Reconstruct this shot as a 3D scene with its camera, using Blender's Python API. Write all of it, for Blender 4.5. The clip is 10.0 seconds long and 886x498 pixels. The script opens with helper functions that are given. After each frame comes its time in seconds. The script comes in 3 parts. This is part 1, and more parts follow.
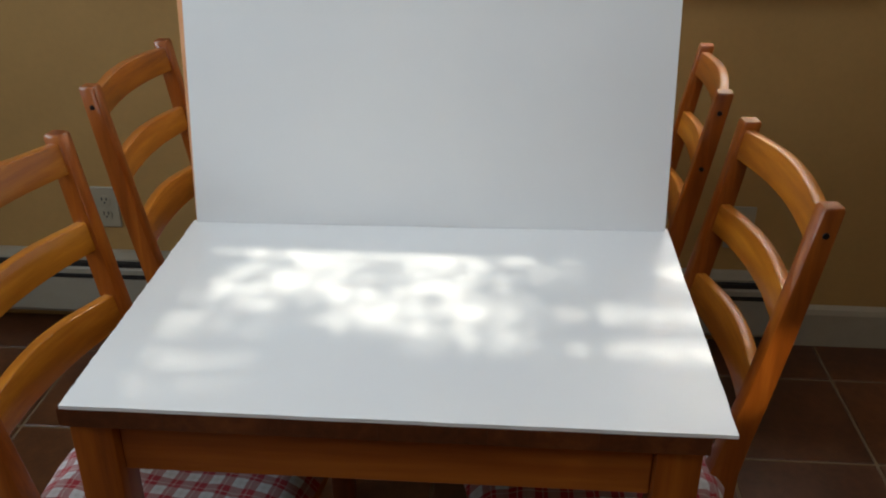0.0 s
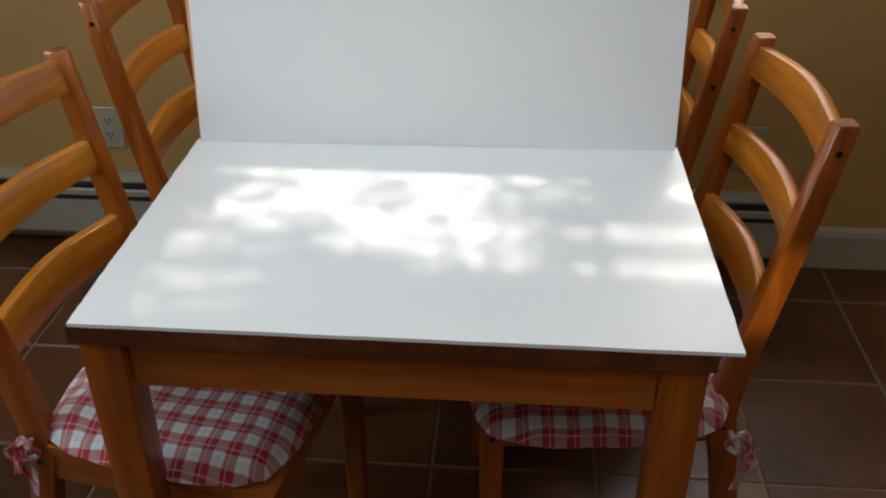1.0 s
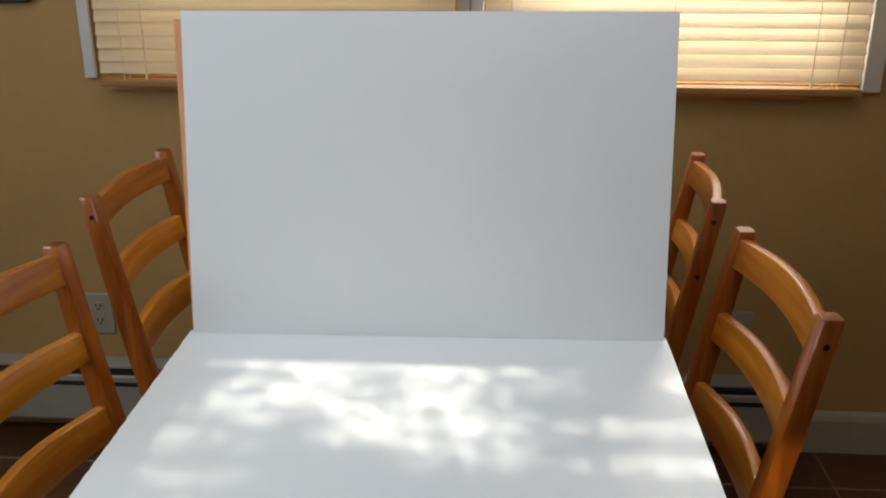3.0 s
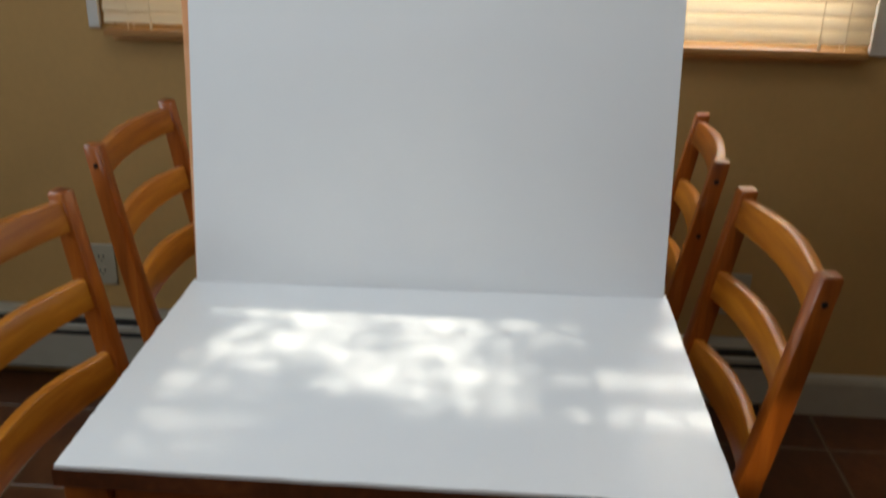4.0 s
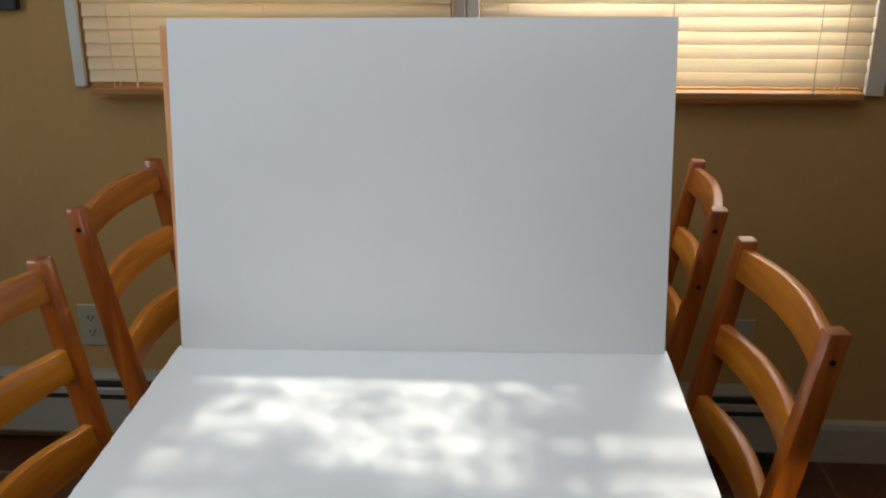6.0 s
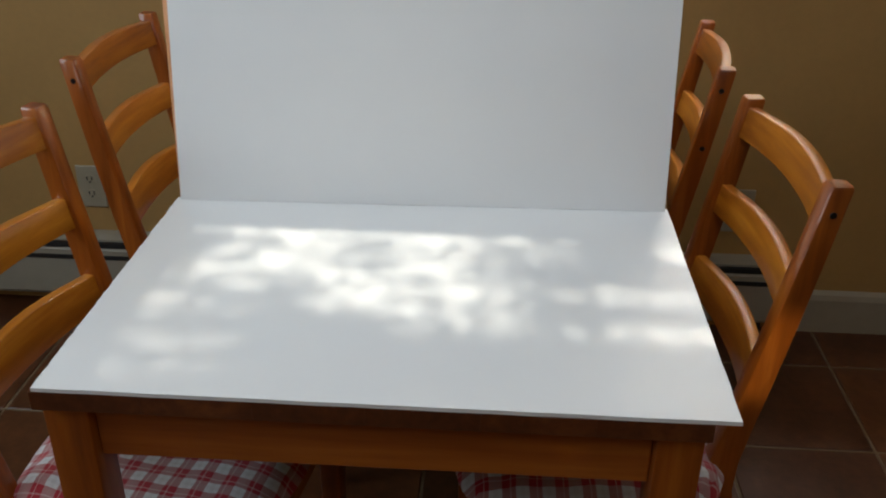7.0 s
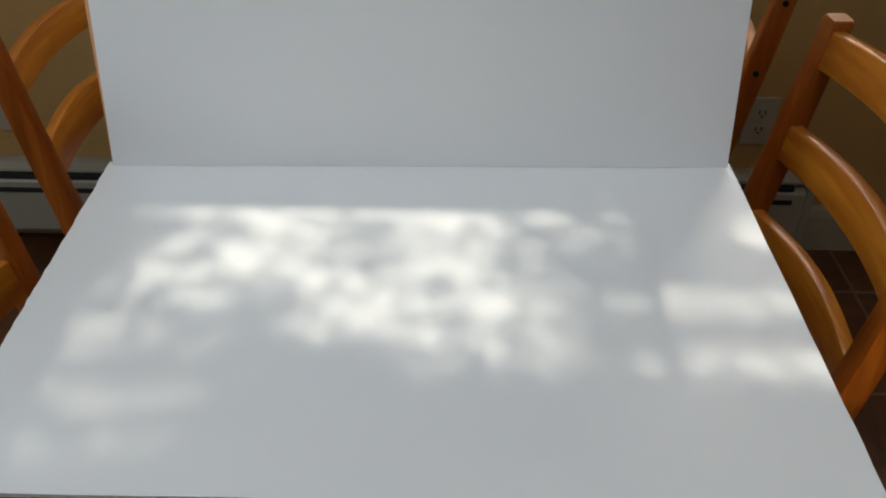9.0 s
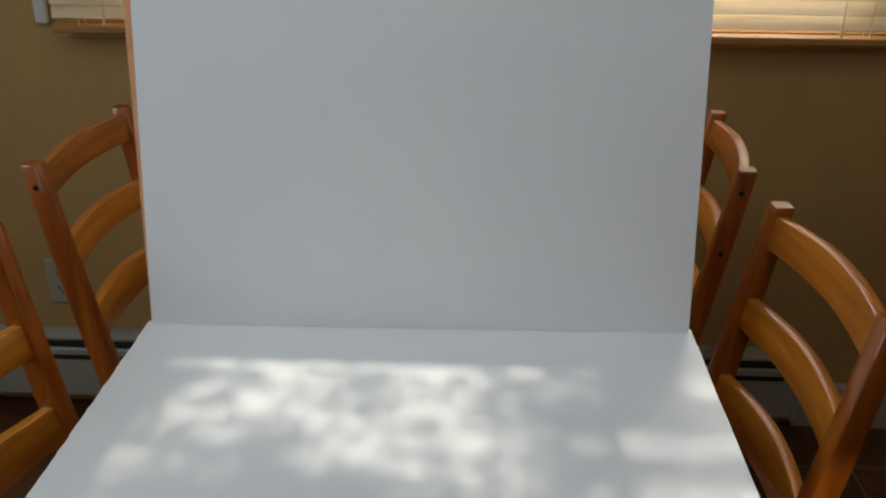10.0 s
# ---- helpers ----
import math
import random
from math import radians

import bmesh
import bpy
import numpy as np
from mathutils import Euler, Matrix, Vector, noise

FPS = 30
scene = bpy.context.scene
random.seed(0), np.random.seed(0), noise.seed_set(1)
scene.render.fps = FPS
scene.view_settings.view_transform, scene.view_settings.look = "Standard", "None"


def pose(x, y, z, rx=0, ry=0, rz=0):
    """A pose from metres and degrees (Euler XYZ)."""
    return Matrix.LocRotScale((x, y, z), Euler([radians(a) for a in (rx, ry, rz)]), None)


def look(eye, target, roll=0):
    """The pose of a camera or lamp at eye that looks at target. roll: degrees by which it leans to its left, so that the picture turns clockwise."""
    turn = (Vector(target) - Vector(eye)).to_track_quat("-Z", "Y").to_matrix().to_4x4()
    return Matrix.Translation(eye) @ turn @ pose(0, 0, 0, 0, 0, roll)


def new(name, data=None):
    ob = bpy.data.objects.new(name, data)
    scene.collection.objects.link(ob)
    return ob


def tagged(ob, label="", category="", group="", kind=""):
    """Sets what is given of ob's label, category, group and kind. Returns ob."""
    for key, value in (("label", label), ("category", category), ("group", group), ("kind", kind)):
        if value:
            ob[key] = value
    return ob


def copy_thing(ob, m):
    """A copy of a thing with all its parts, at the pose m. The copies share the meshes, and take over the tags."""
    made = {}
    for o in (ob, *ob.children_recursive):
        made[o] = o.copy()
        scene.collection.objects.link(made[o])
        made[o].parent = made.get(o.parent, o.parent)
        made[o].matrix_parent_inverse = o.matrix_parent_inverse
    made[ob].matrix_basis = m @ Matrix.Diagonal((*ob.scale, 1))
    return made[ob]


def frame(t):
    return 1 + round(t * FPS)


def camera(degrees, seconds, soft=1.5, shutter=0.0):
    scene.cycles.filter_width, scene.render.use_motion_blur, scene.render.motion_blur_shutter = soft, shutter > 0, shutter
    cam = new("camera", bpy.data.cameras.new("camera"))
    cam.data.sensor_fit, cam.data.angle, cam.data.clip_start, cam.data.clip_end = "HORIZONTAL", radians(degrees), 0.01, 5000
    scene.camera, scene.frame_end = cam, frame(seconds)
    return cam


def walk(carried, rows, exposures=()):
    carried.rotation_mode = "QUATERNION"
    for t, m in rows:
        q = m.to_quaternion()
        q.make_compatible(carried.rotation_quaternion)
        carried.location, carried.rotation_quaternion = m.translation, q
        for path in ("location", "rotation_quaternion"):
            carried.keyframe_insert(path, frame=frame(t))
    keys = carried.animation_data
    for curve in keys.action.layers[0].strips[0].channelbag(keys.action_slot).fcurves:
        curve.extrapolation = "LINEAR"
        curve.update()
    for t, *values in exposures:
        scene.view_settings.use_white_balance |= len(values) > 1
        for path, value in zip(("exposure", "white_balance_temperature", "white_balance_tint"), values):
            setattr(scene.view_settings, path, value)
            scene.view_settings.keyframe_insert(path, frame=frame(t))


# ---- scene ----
cam = camera(51.5, 10.0, soft=2.0, shutter=0.5)
PATH = [
    (0, (0.115, -0.824, 1.371), (-0.009, 0.963, 0.482), 0.1),
    (0.5, (0.114, -0.821, 1.37), (-0.021, 0.949, 0.448), -0.2),
    (1, (0.114, -0.818, 1.36), (-0.018, 0.889, 0.326), -0.1),
    (1.5, (0.112, -0.805, 1.356), (0.022, 0.967, 0.432), 0.7),
    (2, (0.105, -0.807, 1.357), (-0.005, 0.967, 0.441), 0.1),
    (2.5, (0.107, -0.803, 1.373), (-0.01, 1.034, 0.592), -0.3),
    (2.7, (0.104, -0.809, 1.386), (-0.008, 1.064, 0.696), -0.0),
    (3.8, (0.112, -0.826, 1.38), (-0.015, 1.043, 0.68), 0.7),
    (4, (0.103, -0.829, 1.375), (-0.009, 1.015, 0.608), 1.2),
    (4.5, (0.107, -0.795, 1.363), (-0.003, 1.004, 0.496), 0.8),
    (5, (0.1, -0.771, 1.376), (-0.017, 1.086, 0.641), 0.3),
    (5.2, (0.112, -0.768, 1.39), (-0.02, 1.112, 0.719), -0.1),
    (6.3, (0.114, -0.779, 1.379), (0.003, 1.09, 0.674), -0.2),
    (6.5, (0.114, -0.779, 1.366), (0.006, 1.058, 0.581), -0.2),
    (7, (0.115, -0.785, 1.341), (0.005, 0.99, 0.424), 0.6),
    (7.5, (0.111, -0.765, 1.344), (-0.009, 1.011, 0.433), 0.4),
    (8, (0.092, -0.65, 1.331), (0.044, 1.096, 0.357), 0.7),
    (8.5, (0.046, -0.498, 1.319), (0.033, 1.166, 0.209), 1.1),
    (9, (0.029, -0.466, 1.32), (0.025, 1.161, 0.157), 0.9),
    (9.5, (0.034, -0.514, 1.371), (0.023, 1.266, 0.461), 1.1),
    (10, (0.081, -0.621, 1.37), (0.002, 1.206, 0.561), 0.5),
]
walk(cam, [(t, look(eye, target, roll)) for t, eye, target, roll in PATH],
     exposures=[(0, -0.04), (0.5, -0.01), (1.0, 0.13), (2.0, 0.10), (2.7, 0.02), (3.8, -0.12), (4.5, -0.07), (5.2, -0.10), (6.3, -0.17), (7.0, -0.13), (8.0, -0.05), (8.5, -0.21), (9.0, -0.39), (9.5, -0.59), (10.0, -0.57)])

# ---- world, sun, window light and added fill ----
SUN_UP = 52.4            # degrees above the horizon
SUN_SIDE = 0.12         # sideways part of the way to the sun, which stands behind the walk's start
TO_SUN = Vector((SUN_SIDE, -1.0, math.tan(radians(SUN_UP)))).normalized()
world = bpy.data.worlds.new("world")
scene.world = world
world.use_nodes = True
wn = world.node_tree.nodes
sky = wn.new("ShaderNodeTexSky")
sky.sky_type, sky.sun_disc = "NISHITA", False
sky.sun_elevation, sky.sun_rotation = math.asin(TO_SUN.z), math.atan2(TO_SUN.x, TO_SUN.y)
wn["Background"].inputs["Strength"].default_value = 0.12
world.node_tree.links.new(sky.outputs[0], wn["Background"].inputs["Color"])

sun = new("sun", bpy.data.lights.new("sun", "SUN"))
sun.data.energy, sun.data.angle, sun.data.color = 4.8, radians(0.60), (1.0, 0.93, 0.78)
sun.matrix_world = look(TO_SUN * 8, (0, 0, 0))


def area_light(name, place, target, width, height, power, colour):
    """Area lamp for daylight at an opening, or for added fill."""
    lamp = new(name, bpy.data.lights.new(name, "AREA"))
    lamp.data.shape, lamp.data.size, lamp.data.size_y = "RECTANGLE", width, height
    lamp.data.energy, lamp.data.color = power, colour
    lamp.matrix_world = look(place, target)
    return lamp


area_light("daylight_south_window", (-1.2, -2.57, 1.5), (-1.2, 0, 1.5), 0.6, 1.0, 1.6, (0.93, 0.97, 1.0))
area_light("daylight_side_window", (-1.87, -0.15, 1.60), (0, -0.15, 1.30), 1.2, 1.0, 20, (0.80, 0.92, 1.0))
# Added fill at the made-up ceiling openings, in place of sky light.
area_light("daylight_roof_lights", (0.39, -1.30, 2.44), (0.2, 0.3, 0.75), 1.05, 0.75, 5, (0.94, 0.97, 1.0))
# Added fill over the table; the ceiling has no opening here.
area_light("daylight_roof_panel", (0.0, -0.05, 2.425), (0.0, -0.049, 0), 1.0, 0.8, 9.5, (0.86, 0.93, 1.0))
area_light("daylight_blind_window_left", (-0.43, 1.53, 1.55), (-0.43, 0, 1.55), 0.68, 0.96, 6, (1.0, 0.86, 0.62))
area_light("daylight_blind_window_right", (0.53, 1.53, 1.55), (0.53, 0, 1.55), 0.70, 0.96, 24, (0.90, 0.96, 1.0))


# ---- materials ----
def material(name):
    m = bpy.data.materials.new(name)
    m.use_nodes = True
    t = m.node_tree
    return m, t.nodes, t.links, t.nodes["Principled BSDF"]


def ramp(nodes, stops):
    r = nodes.new("ShaderNodeValToRGB")
    e = r.color_ramp.elements
    e[0].position, e[0].color = stops[0][0], (*stops[0][1], 1)
    e[1].position, e[1].color = stops[-1][0], (*stops[-1][1], 1)
    for p, c in stops[1:-1]:
        e.new(p).color = (*c, 1)
    return r


def coords(nodes, links, scale, which="Object", loc=(0, 0, 0)):
    tc, mp = nodes.new("ShaderNodeTexCoord"), nodes.new("ShaderNodeMapping")
    mp.inputs["Scale"].default_value, mp.inputs["Location"].default_value = scale, loc
    links.new(tc.outputs[which], mp.inputs["Vector"])
    return mp.outputs[0]


def noise_node(nodes, links, vec, scale, detail=4, rough=0.55):
    n = nodes.new("ShaderNodeTexNoise")
    n.inputs["Scale"].default_value, n.inputs["Detail"].default_value, n.inputs["Roughness"].default_value = scale, detail, rough
    links.new(vec, n.inputs["Vector"])
    return n.outputs["Fac"]


def bump(nodes, links, bsdf, height, strength, distance=0.002):
    b = nodes.new("ShaderNodeBump")
    b.inputs["Strength"].default_value, b.inputs["Distance"].default_value = strength, distance
    links.new(height, b.inputs["Height"])
    links.new(b.outputs[0], bsdf.inputs["Normal"])


def mixed(nodes, links, kind, fac, a, b):
    m = nodes.new("ShaderNodeMix")
    m.data_type, m.blend_type = "RGBA", kind
    if isinstance(fac, float):
        m.inputs[0].default_value = fac
    else:
        links.new(fac, m.inputs[0])
    for k, v in ((6, a), (7, b)):
        if isinstance(v, tuple):
            m.inputs[k].default_value = (*v, 1)
        else:
            links.new(v, m.inputs[k])
    return m.outputs[2]


def calc(nodes, links, op, a, b=0.0, c=None):
    m = nodes.new("ShaderNodeMath")
    m.operation = op
    for k, v in enumerate((a, b) if c is None else (a, b, c)):
        if isinstance(v, (int, float)):
            m.inputs[k].default_value = v
        else:
            links.new(v, m.inputs[k])
    return m.outputs[0]


def wood(name, dark, mid, light, grain=(60, 60, 4), rough=0.42, coat=0.7):
    m, n, l, b = material(name)
    vec = coords(n, l, grain)
    big = coords(n, l, tuple(g * 0.22 for g in grain))
    info = n.new("ShaderNodeObjectInfo")
    fine = noise_node(n, l, vec, 1.0, 5, 0.6)
    broad = noise_node(n, l, big, 1.0, 3, 0.5)
    both = calc(n, l, "ADD", calc(n, l, "MULTIPLY", fine, 0.5), calc(n, l, "MULTIPLY", broad, 0.5))
    both = calc(n, l, "ADD", both, calc(n, l, "MULTIPLY", calc(n, l, "SUBTRACT", info.outputs["Random"], 0.5), 0.10))
    r = ramp(n, [(0.30, dark), (0.5, mid), (0.70, light)])
    l.new(both, r.inputs[0])
    knots = noise_node(n, l, coords(n, l, (9, 9, 5)), 1.0, 2)
    kr = ramp(n, [(0.70, (1, 1, 1)), (0.80, (0.45, 0.35, 0.3))])
    l.new(knots, kr.inputs[0])
    l.new(mixed(n, l, "MULTIPLY", 0.8, r.outputs[0], kr.outputs[0]), b.inputs["Base Color"])
    l.new(calc(n, l, "ADD", calc(n, l, "MULTIPLY", fine, 0.18), rough - 0.09), b.inputs["Roughness"])
    b.inputs["Coat Weight"].default_value, b.inputs["Coat Roughness"].default_value = coat, 0.10
    b.inputs["Specular IOR Level"].default_value = 0.3
    bump(n, l, b, fine, 0.12, 0.001)
    return m


def plain(name, colour, rough=0.5, metal=0.0, spread=0.06, scale=25.0, relief=0.05):
    m, n, l, b = material(name)
    vec = coords(n, l, (1, 1, 1))
    f = noise_node(n, l, vec, scale, 5)
    g = noise_node(n, l, vec, scale * 0.12, 3)
    mix = calc(n, l, "ADD", calc(n, l, "MULTIPLY", f, 0.5), calc(n, l, "MULTIPLY", g, 0.5))
    lo, hi = tuple(c * (1 - spread) for c in colour), tuple(min(1, c * (1 + spread)) for c in colour)
    r = ramp(n, [(0.35, lo), (0.65, hi)])
    l.new(mix, r.inputs[0])
    l.new(r.outputs[0], b.inputs["Base Color"])
    b.inputs["Metallic"].default_value = metal
    l.new(calc(n, l, "ADD", calc(n, l, "MULTIPLY", f, 0.15), rough - 0.07), b.inputs["Roughness"])
    bump(n, l, b, f, relief, 0.001)
    return m


def tile_material():
    m, n, l, b = material("terracotta_tile")
    vec = coords(n, l, (1, 1, 1))
    info = n.new("ShaderNodeObjectInfo")
    off = n.new("ShaderNodeVectorMath")
    off.operation = "ADD"
    l.new(vec, off.inputs[0])
    l.new(info.outputs["Location"], off.inputs[1])
    f, g = noise_node(n, l, off.outputs[0], 40, 5), noise_node(n, l, off.outputs[0], 6, 4)
    mix = calc(n, l, "ADD", calc(n, l, "MULTIPLY", f, 0.35), calc(n, l, "MULTIPLY", g, 0.65))
    mix = calc(n, l, "ADD", mix, calc(n, l, "MULTIPLY", calc(n, l, "SUBTRACT", info.outputs["Random"], 0.5), 0.22))
    r = ramp(n, [(0.3, (0.038, 0.012, 0.004)), (0.5, (0.082, 0.028, 0.010)), (0.72, (0.145, 0.053, 0.019))])
    l.new(mix, r.inputs[0])
    l.new(r.outputs[0], b.inputs["Base Color"])
    l.new(calc(n, l, "ADD", calc(n, l, "MULTIPLY", g, 0.25), 0.30), b.inputs["Roughness"])
    bump(n, l, b, mix, 0.25, 0.002)
    return m


def plaid_material():
    """Woven check: white ground, red and grey bands both ways, thin white and red lines."""
    m, n, l, b = material("plaid_cotton")
    tc = n.new("ShaderNodeTexCoord")
    sp = n.new("ShaderNodeSeparateXYZ")
    warp = noise_node(n, l, tc.outputs["Object"], 9, 2)
    l.new(tc.outputs["Object"], sp.inputs[0])

    def band(axis, period, start, width):
        v = calc(n, l, "ADD", sp.outputs[axis], calc(n, l, "MULTIPLY", calc(n, l, "SUBTRACT", warp, 0.5), 0.010))
        v = calc(n, l, "FRACT", calc(n, l, "ADD", calc(n, l, "DIVIDE", v, period), start + 20.0))
        return calc(n, l, "LESS_THAN", v, width)
    P = 0.036
    rx, ry = band(0, P, 0.0, 0.50), band(1, P, 0.2, 0.50)
    gx, gy = band(0, P, 0.33, 0.16), band(1, P, 0.53, 0.16)
    lx, ly = band(0, P, 0.84, 0.05), band(1, P, 0.04, 0.05)
    red = calc(n, l, "MULTIPLY", calc(n, l, "ADD", rx, ry), 0.5)
    grey = calc(n, l, "MULTIPLY", calc(n, l, "ADD", gx, gy), 0.5)
    line = calc(n, l, "MULTIPLY", calc(n, l, "ADD", lx, ly), 0.25)
    rr = ramp(n, [(0.0, (0.58, 0.59, 0.60)), (0.5, (0.37, 0.175, 0.175)), (1.0, (0.34, 0.010, 0.022))])
    l.new(red, rr.inputs[0])
    c = mixed(n, l, "MIX", calc(n, l, "MULTIPLY", grey, 0.30), rr.outputs[0], (0.30, 0.27, 0.26))
    c = mixed(n, l, "MIX", line, c, (0.78, 0.74, 0.68))
    weave = noise_node(n, l, coords(n, l, (700, 700, 700)), 1.0, 2)
    wr = ramp(n, [(0.3, (0.82, 0.82, 0.82)), (0.7, (1, 1, 1))])
    l.new(weave, wr.inputs[0])
    l.new(mixed(n, l, "MULTIPLY", 1.0, c, wr.outputs[0]), b.inputs["Base Color"])
    b.inputs["Roughness"].default_value = 0.85
    b.inputs["Sheen Weight"].default_value = 0.2
    bump(n, l, b, noise_node(n, l, tc.outputs["Object"], 45, 4), 0.35, 0.004)
    return m


def board_material():
    m, n, l, b = material("white_foam_board")
    vec = coords(n, l, (1, 1, 1))
    g = noise_node(n, l, vec, 3.0, 4)
    f = noise_node(n, l, vec, 160.0, 3)
    r = ramp(n, [(0.3, (0.775, 0.79, 0.80)), (0.7, (0.815, 0.825, 0.825))])
    l.new(g, r.inputs[0])
    l.new(r.outputs[0], b.inputs["Base Color"])
    l.new(calc(n, l, "ADD", calc(n, l, "MULTIPLY", g, 0.08), 0.31), b.inputs["Roughness"])
    b.inputs["Specular IOR Level"].default_value = 0.5
    bump(n, l, b, calc(n, l, "ADD", calc(n, l, "MULTIPLY", f, 0.2), g), 0.05, 0.002)
    return m


def slat_material():
    """Thin pale wood-look slats that let some daylight through."""
    m, n, l, b = material("blind_slat")
    g = noise_node(n, l, coords(n, l, (2, 60, 60)), 1.0, 4)
    r = ramp(n, [(0.3, (0.67, 0.49, 0.26)), (0.7, (0.80, 0.65, 0.41))])
    l.new(g, r.inputs[0])
    l.new(r.outputs[0], b.inputs["Base Color"])
    b.inputs["Roughness"].default_value = 0.35
    tr, mx, out = n.new("ShaderNodeBsdfTranslucent"), n.new("ShaderNodeMixShader"), n["Material Output"]
    tr.inputs["Color"].default_value = (0.94, 0.88, 0.76, 1)
    mx.inputs[0].default_value = 0.34
    l.new(b.outputs[0], mx.inputs[1])
    l.new(tr.outputs[0], mx.inputs[2])
    l.new(mx.outputs[0], out.inputs["Surface"])
    return m


def leaf_material():
    m, n, l, b = material("leaf_green")
    info = n.new("ShaderNodeNewGeometry")
    r = ramp(n, [(0.0, (0.03, 0.07, 0.015)), (1.0, (0.07, 0.13, 0.03))])
    l.new(info.outputs["Random Per Island"], r.inputs[0])
    l.new(r.outputs[0], b.inputs["Base Color"])
    b.inputs["Roughness"].default_value = 0.5
    return m


def glass_material():
    m, n, l, b = material("window_glass")
    b.inputs["Base Color"].default_value = (0.96, 0.98, 0.97, 1)
    b.inputs["Roughness"].default_value, b.inputs["IOR"].default_value = 0.02, 1.45
    b.inputs["Transmission Weight"].default_value = 1.0
    return m


PINE = wood("stained_pine", (0.13, 0.026, 0.002), (0.29, 0.070, 0.005), (0.45, 0.140, 0.013))
PINE_ALONG = wood("stained_pine_rail", (0.20, 0.050, 0.003), (0.40, 0.126, 0.008), (0.60, 0.235, 0.020), grain=(60, 4, 60))
PINE_CROSS = wood("stained_pine_top", (0.18, 0.040, 0.004), (0.31, 0.078, 0.008), (0.43, 0.13, 0.016), grain=(4, 60, 60))
PANEL_WOOD = wood("raw_pine_panel", (0.60, 0.26, 0.10), (0.74, 0.38, 0.19), (0.82, 0.52, 0.32), grain=(60, 60, 5), rough=0.55, coat=0.0)
RAIL_WOOD = wood("blind_rail_wood", (0.20, 0.085, 0.02), (0.30, 0.14, 0.04), (0.40, 0.20, 0.06), grain=(4, 50, 50), rough=0.5, coat=0.2)
FRAME_WOOD = wood("varnished_window_wood", (0.36, 0.17, 0.05), (0.50, 0.26, 0.09), (0.60, 0.34, 0.13), grain=(4, 50, 50))
TAN_WALL = plain("tan_wall_paint", (0.375, 0.220, 0.072), 0.74, spread=0.05, scale=60, relief=0.15)
CEILING_WHITE = plain("ceiling_white", (0.74, 0.72, 0.68), 0.9, scale=60, relief=0.2)
WHITE_TRIM = plain("white_trim_paint", (0.50, 0.48, 0.44), 0.45)
# Baseboard and heater colours are lowered to stand for shade near the floor.
BASE_DIMMED = plain("dimmed_base_paint", (0.31, 0.27, 0.20), 0.5)
HEATER_WHITE = plain("heater_enamel", (0.31, 0.285, 0.225), 0.4, spread=0.05)
SLOT_BLACK = plain("slot_black", (0.012, 0.011, 0.010), 0.7)
BLACK = plain("black_plastic", (0.008, 0.008, 0.008), 0.6)
PLATE = plain("ivory_plate", (0.32, 0.28, 0.20), 0.35, spread=0.02)
BOLT = plain("dark_bolt", (0.015, 0.013, 0.012), 0.4, 0.6)
GROUT = plain("grout", (0.15, 0.105, 0.06), 0.9, spread=0.2, scale=30, relief=0.3)
BARK = plain("bark", (0.12, 0.085, 0.06), 0.9, spread=0.3, scale=12, relief=0.8)
GRASS = plain("lawn", (0.07, 0.11, 0.03), 0.9, spread=0.3, scale=3, relief=0.5)
TILE, PLAID, BOARD, SLAT, LEAF, GLASS = tile_material(), plaid_material(), board_material(), slat_material(), leaf_material(), glass_material()


# ---- mesh helpers ----
def finish(name, bm, mat, smooth=False):
    me = bpy.data.meshes.new(name)
    bmesh.ops.recalc_face_normals(bm, faces=bm.faces)
    bm.to_mesh(me)
    bm.free()
    me.materials.append(mat)
    if smooth:
        for p in me.polygons:
            p.use_smooth = True
        me.set_sharp_from_angle(angle=radians(40))
    return me


def part(name, bm, mat, parent=None, label="", smooth=False, at=None):
    ob = new(name, finish(name, bm, mat, smooth))
    if at is not None:
        ob.matrix_world = at
    if parent is not None:
        ob.parent = parent
    return tagged(ob, label) if label else ob


def thing(name, label, category, m=None, group="", kind=""):
    ob = new(name)
    ob.empty_display_size = 0.1
    if m is not None:
        ob.matrix_world = m
    return tagged(ob, label, category, group, kind)


def add_box(bm, lo, hi, bevel=0.0, segments=2):
    vs = [bm.verts.new((x, y, z)) for x in (lo[0], hi[0]) for y in (lo[1], hi[1]) for z in (lo[2], hi[2])]
    fs = [bm.faces.new([vs[i] for i in q]) for q in ((0, 1, 3, 2), (4, 6, 7, 5), (0, 4, 5, 1), (2, 3, 7, 6), (0, 2, 6, 4), (1, 5, 7, 3))]
    if bevel:
        edges = list({e for f in fs for e in f.edges})
        bmesh.ops.bevel(bm, geom=edges, offset=bevel, segments=segments, profile=0.5, affect="EDGES")
    return bm


def box(lo, hi, bevel=0.0, segments=2):
    return add_box(bmesh.new(), lo, hi, bevel, segments)


def loft(rings, closed=True, caps=True):
    """Skin over rings of equal length."""
    bm = bmesh.new()
    vs = [[bm.verts.new(p) for p in ring] for ring in rings]
    n = len(rings[0])
    for a, b in zip(vs, vs[1:]):
        for i in range(n if closed else n - 1):
            bm.faces.new((a[i], a[(i + 1) % n], b[(i + 1) % n], b[i]))
    if caps:
        bm.faces.new(vs[0][::-1])
        bm.faces.new(vs[-1])
    return bm


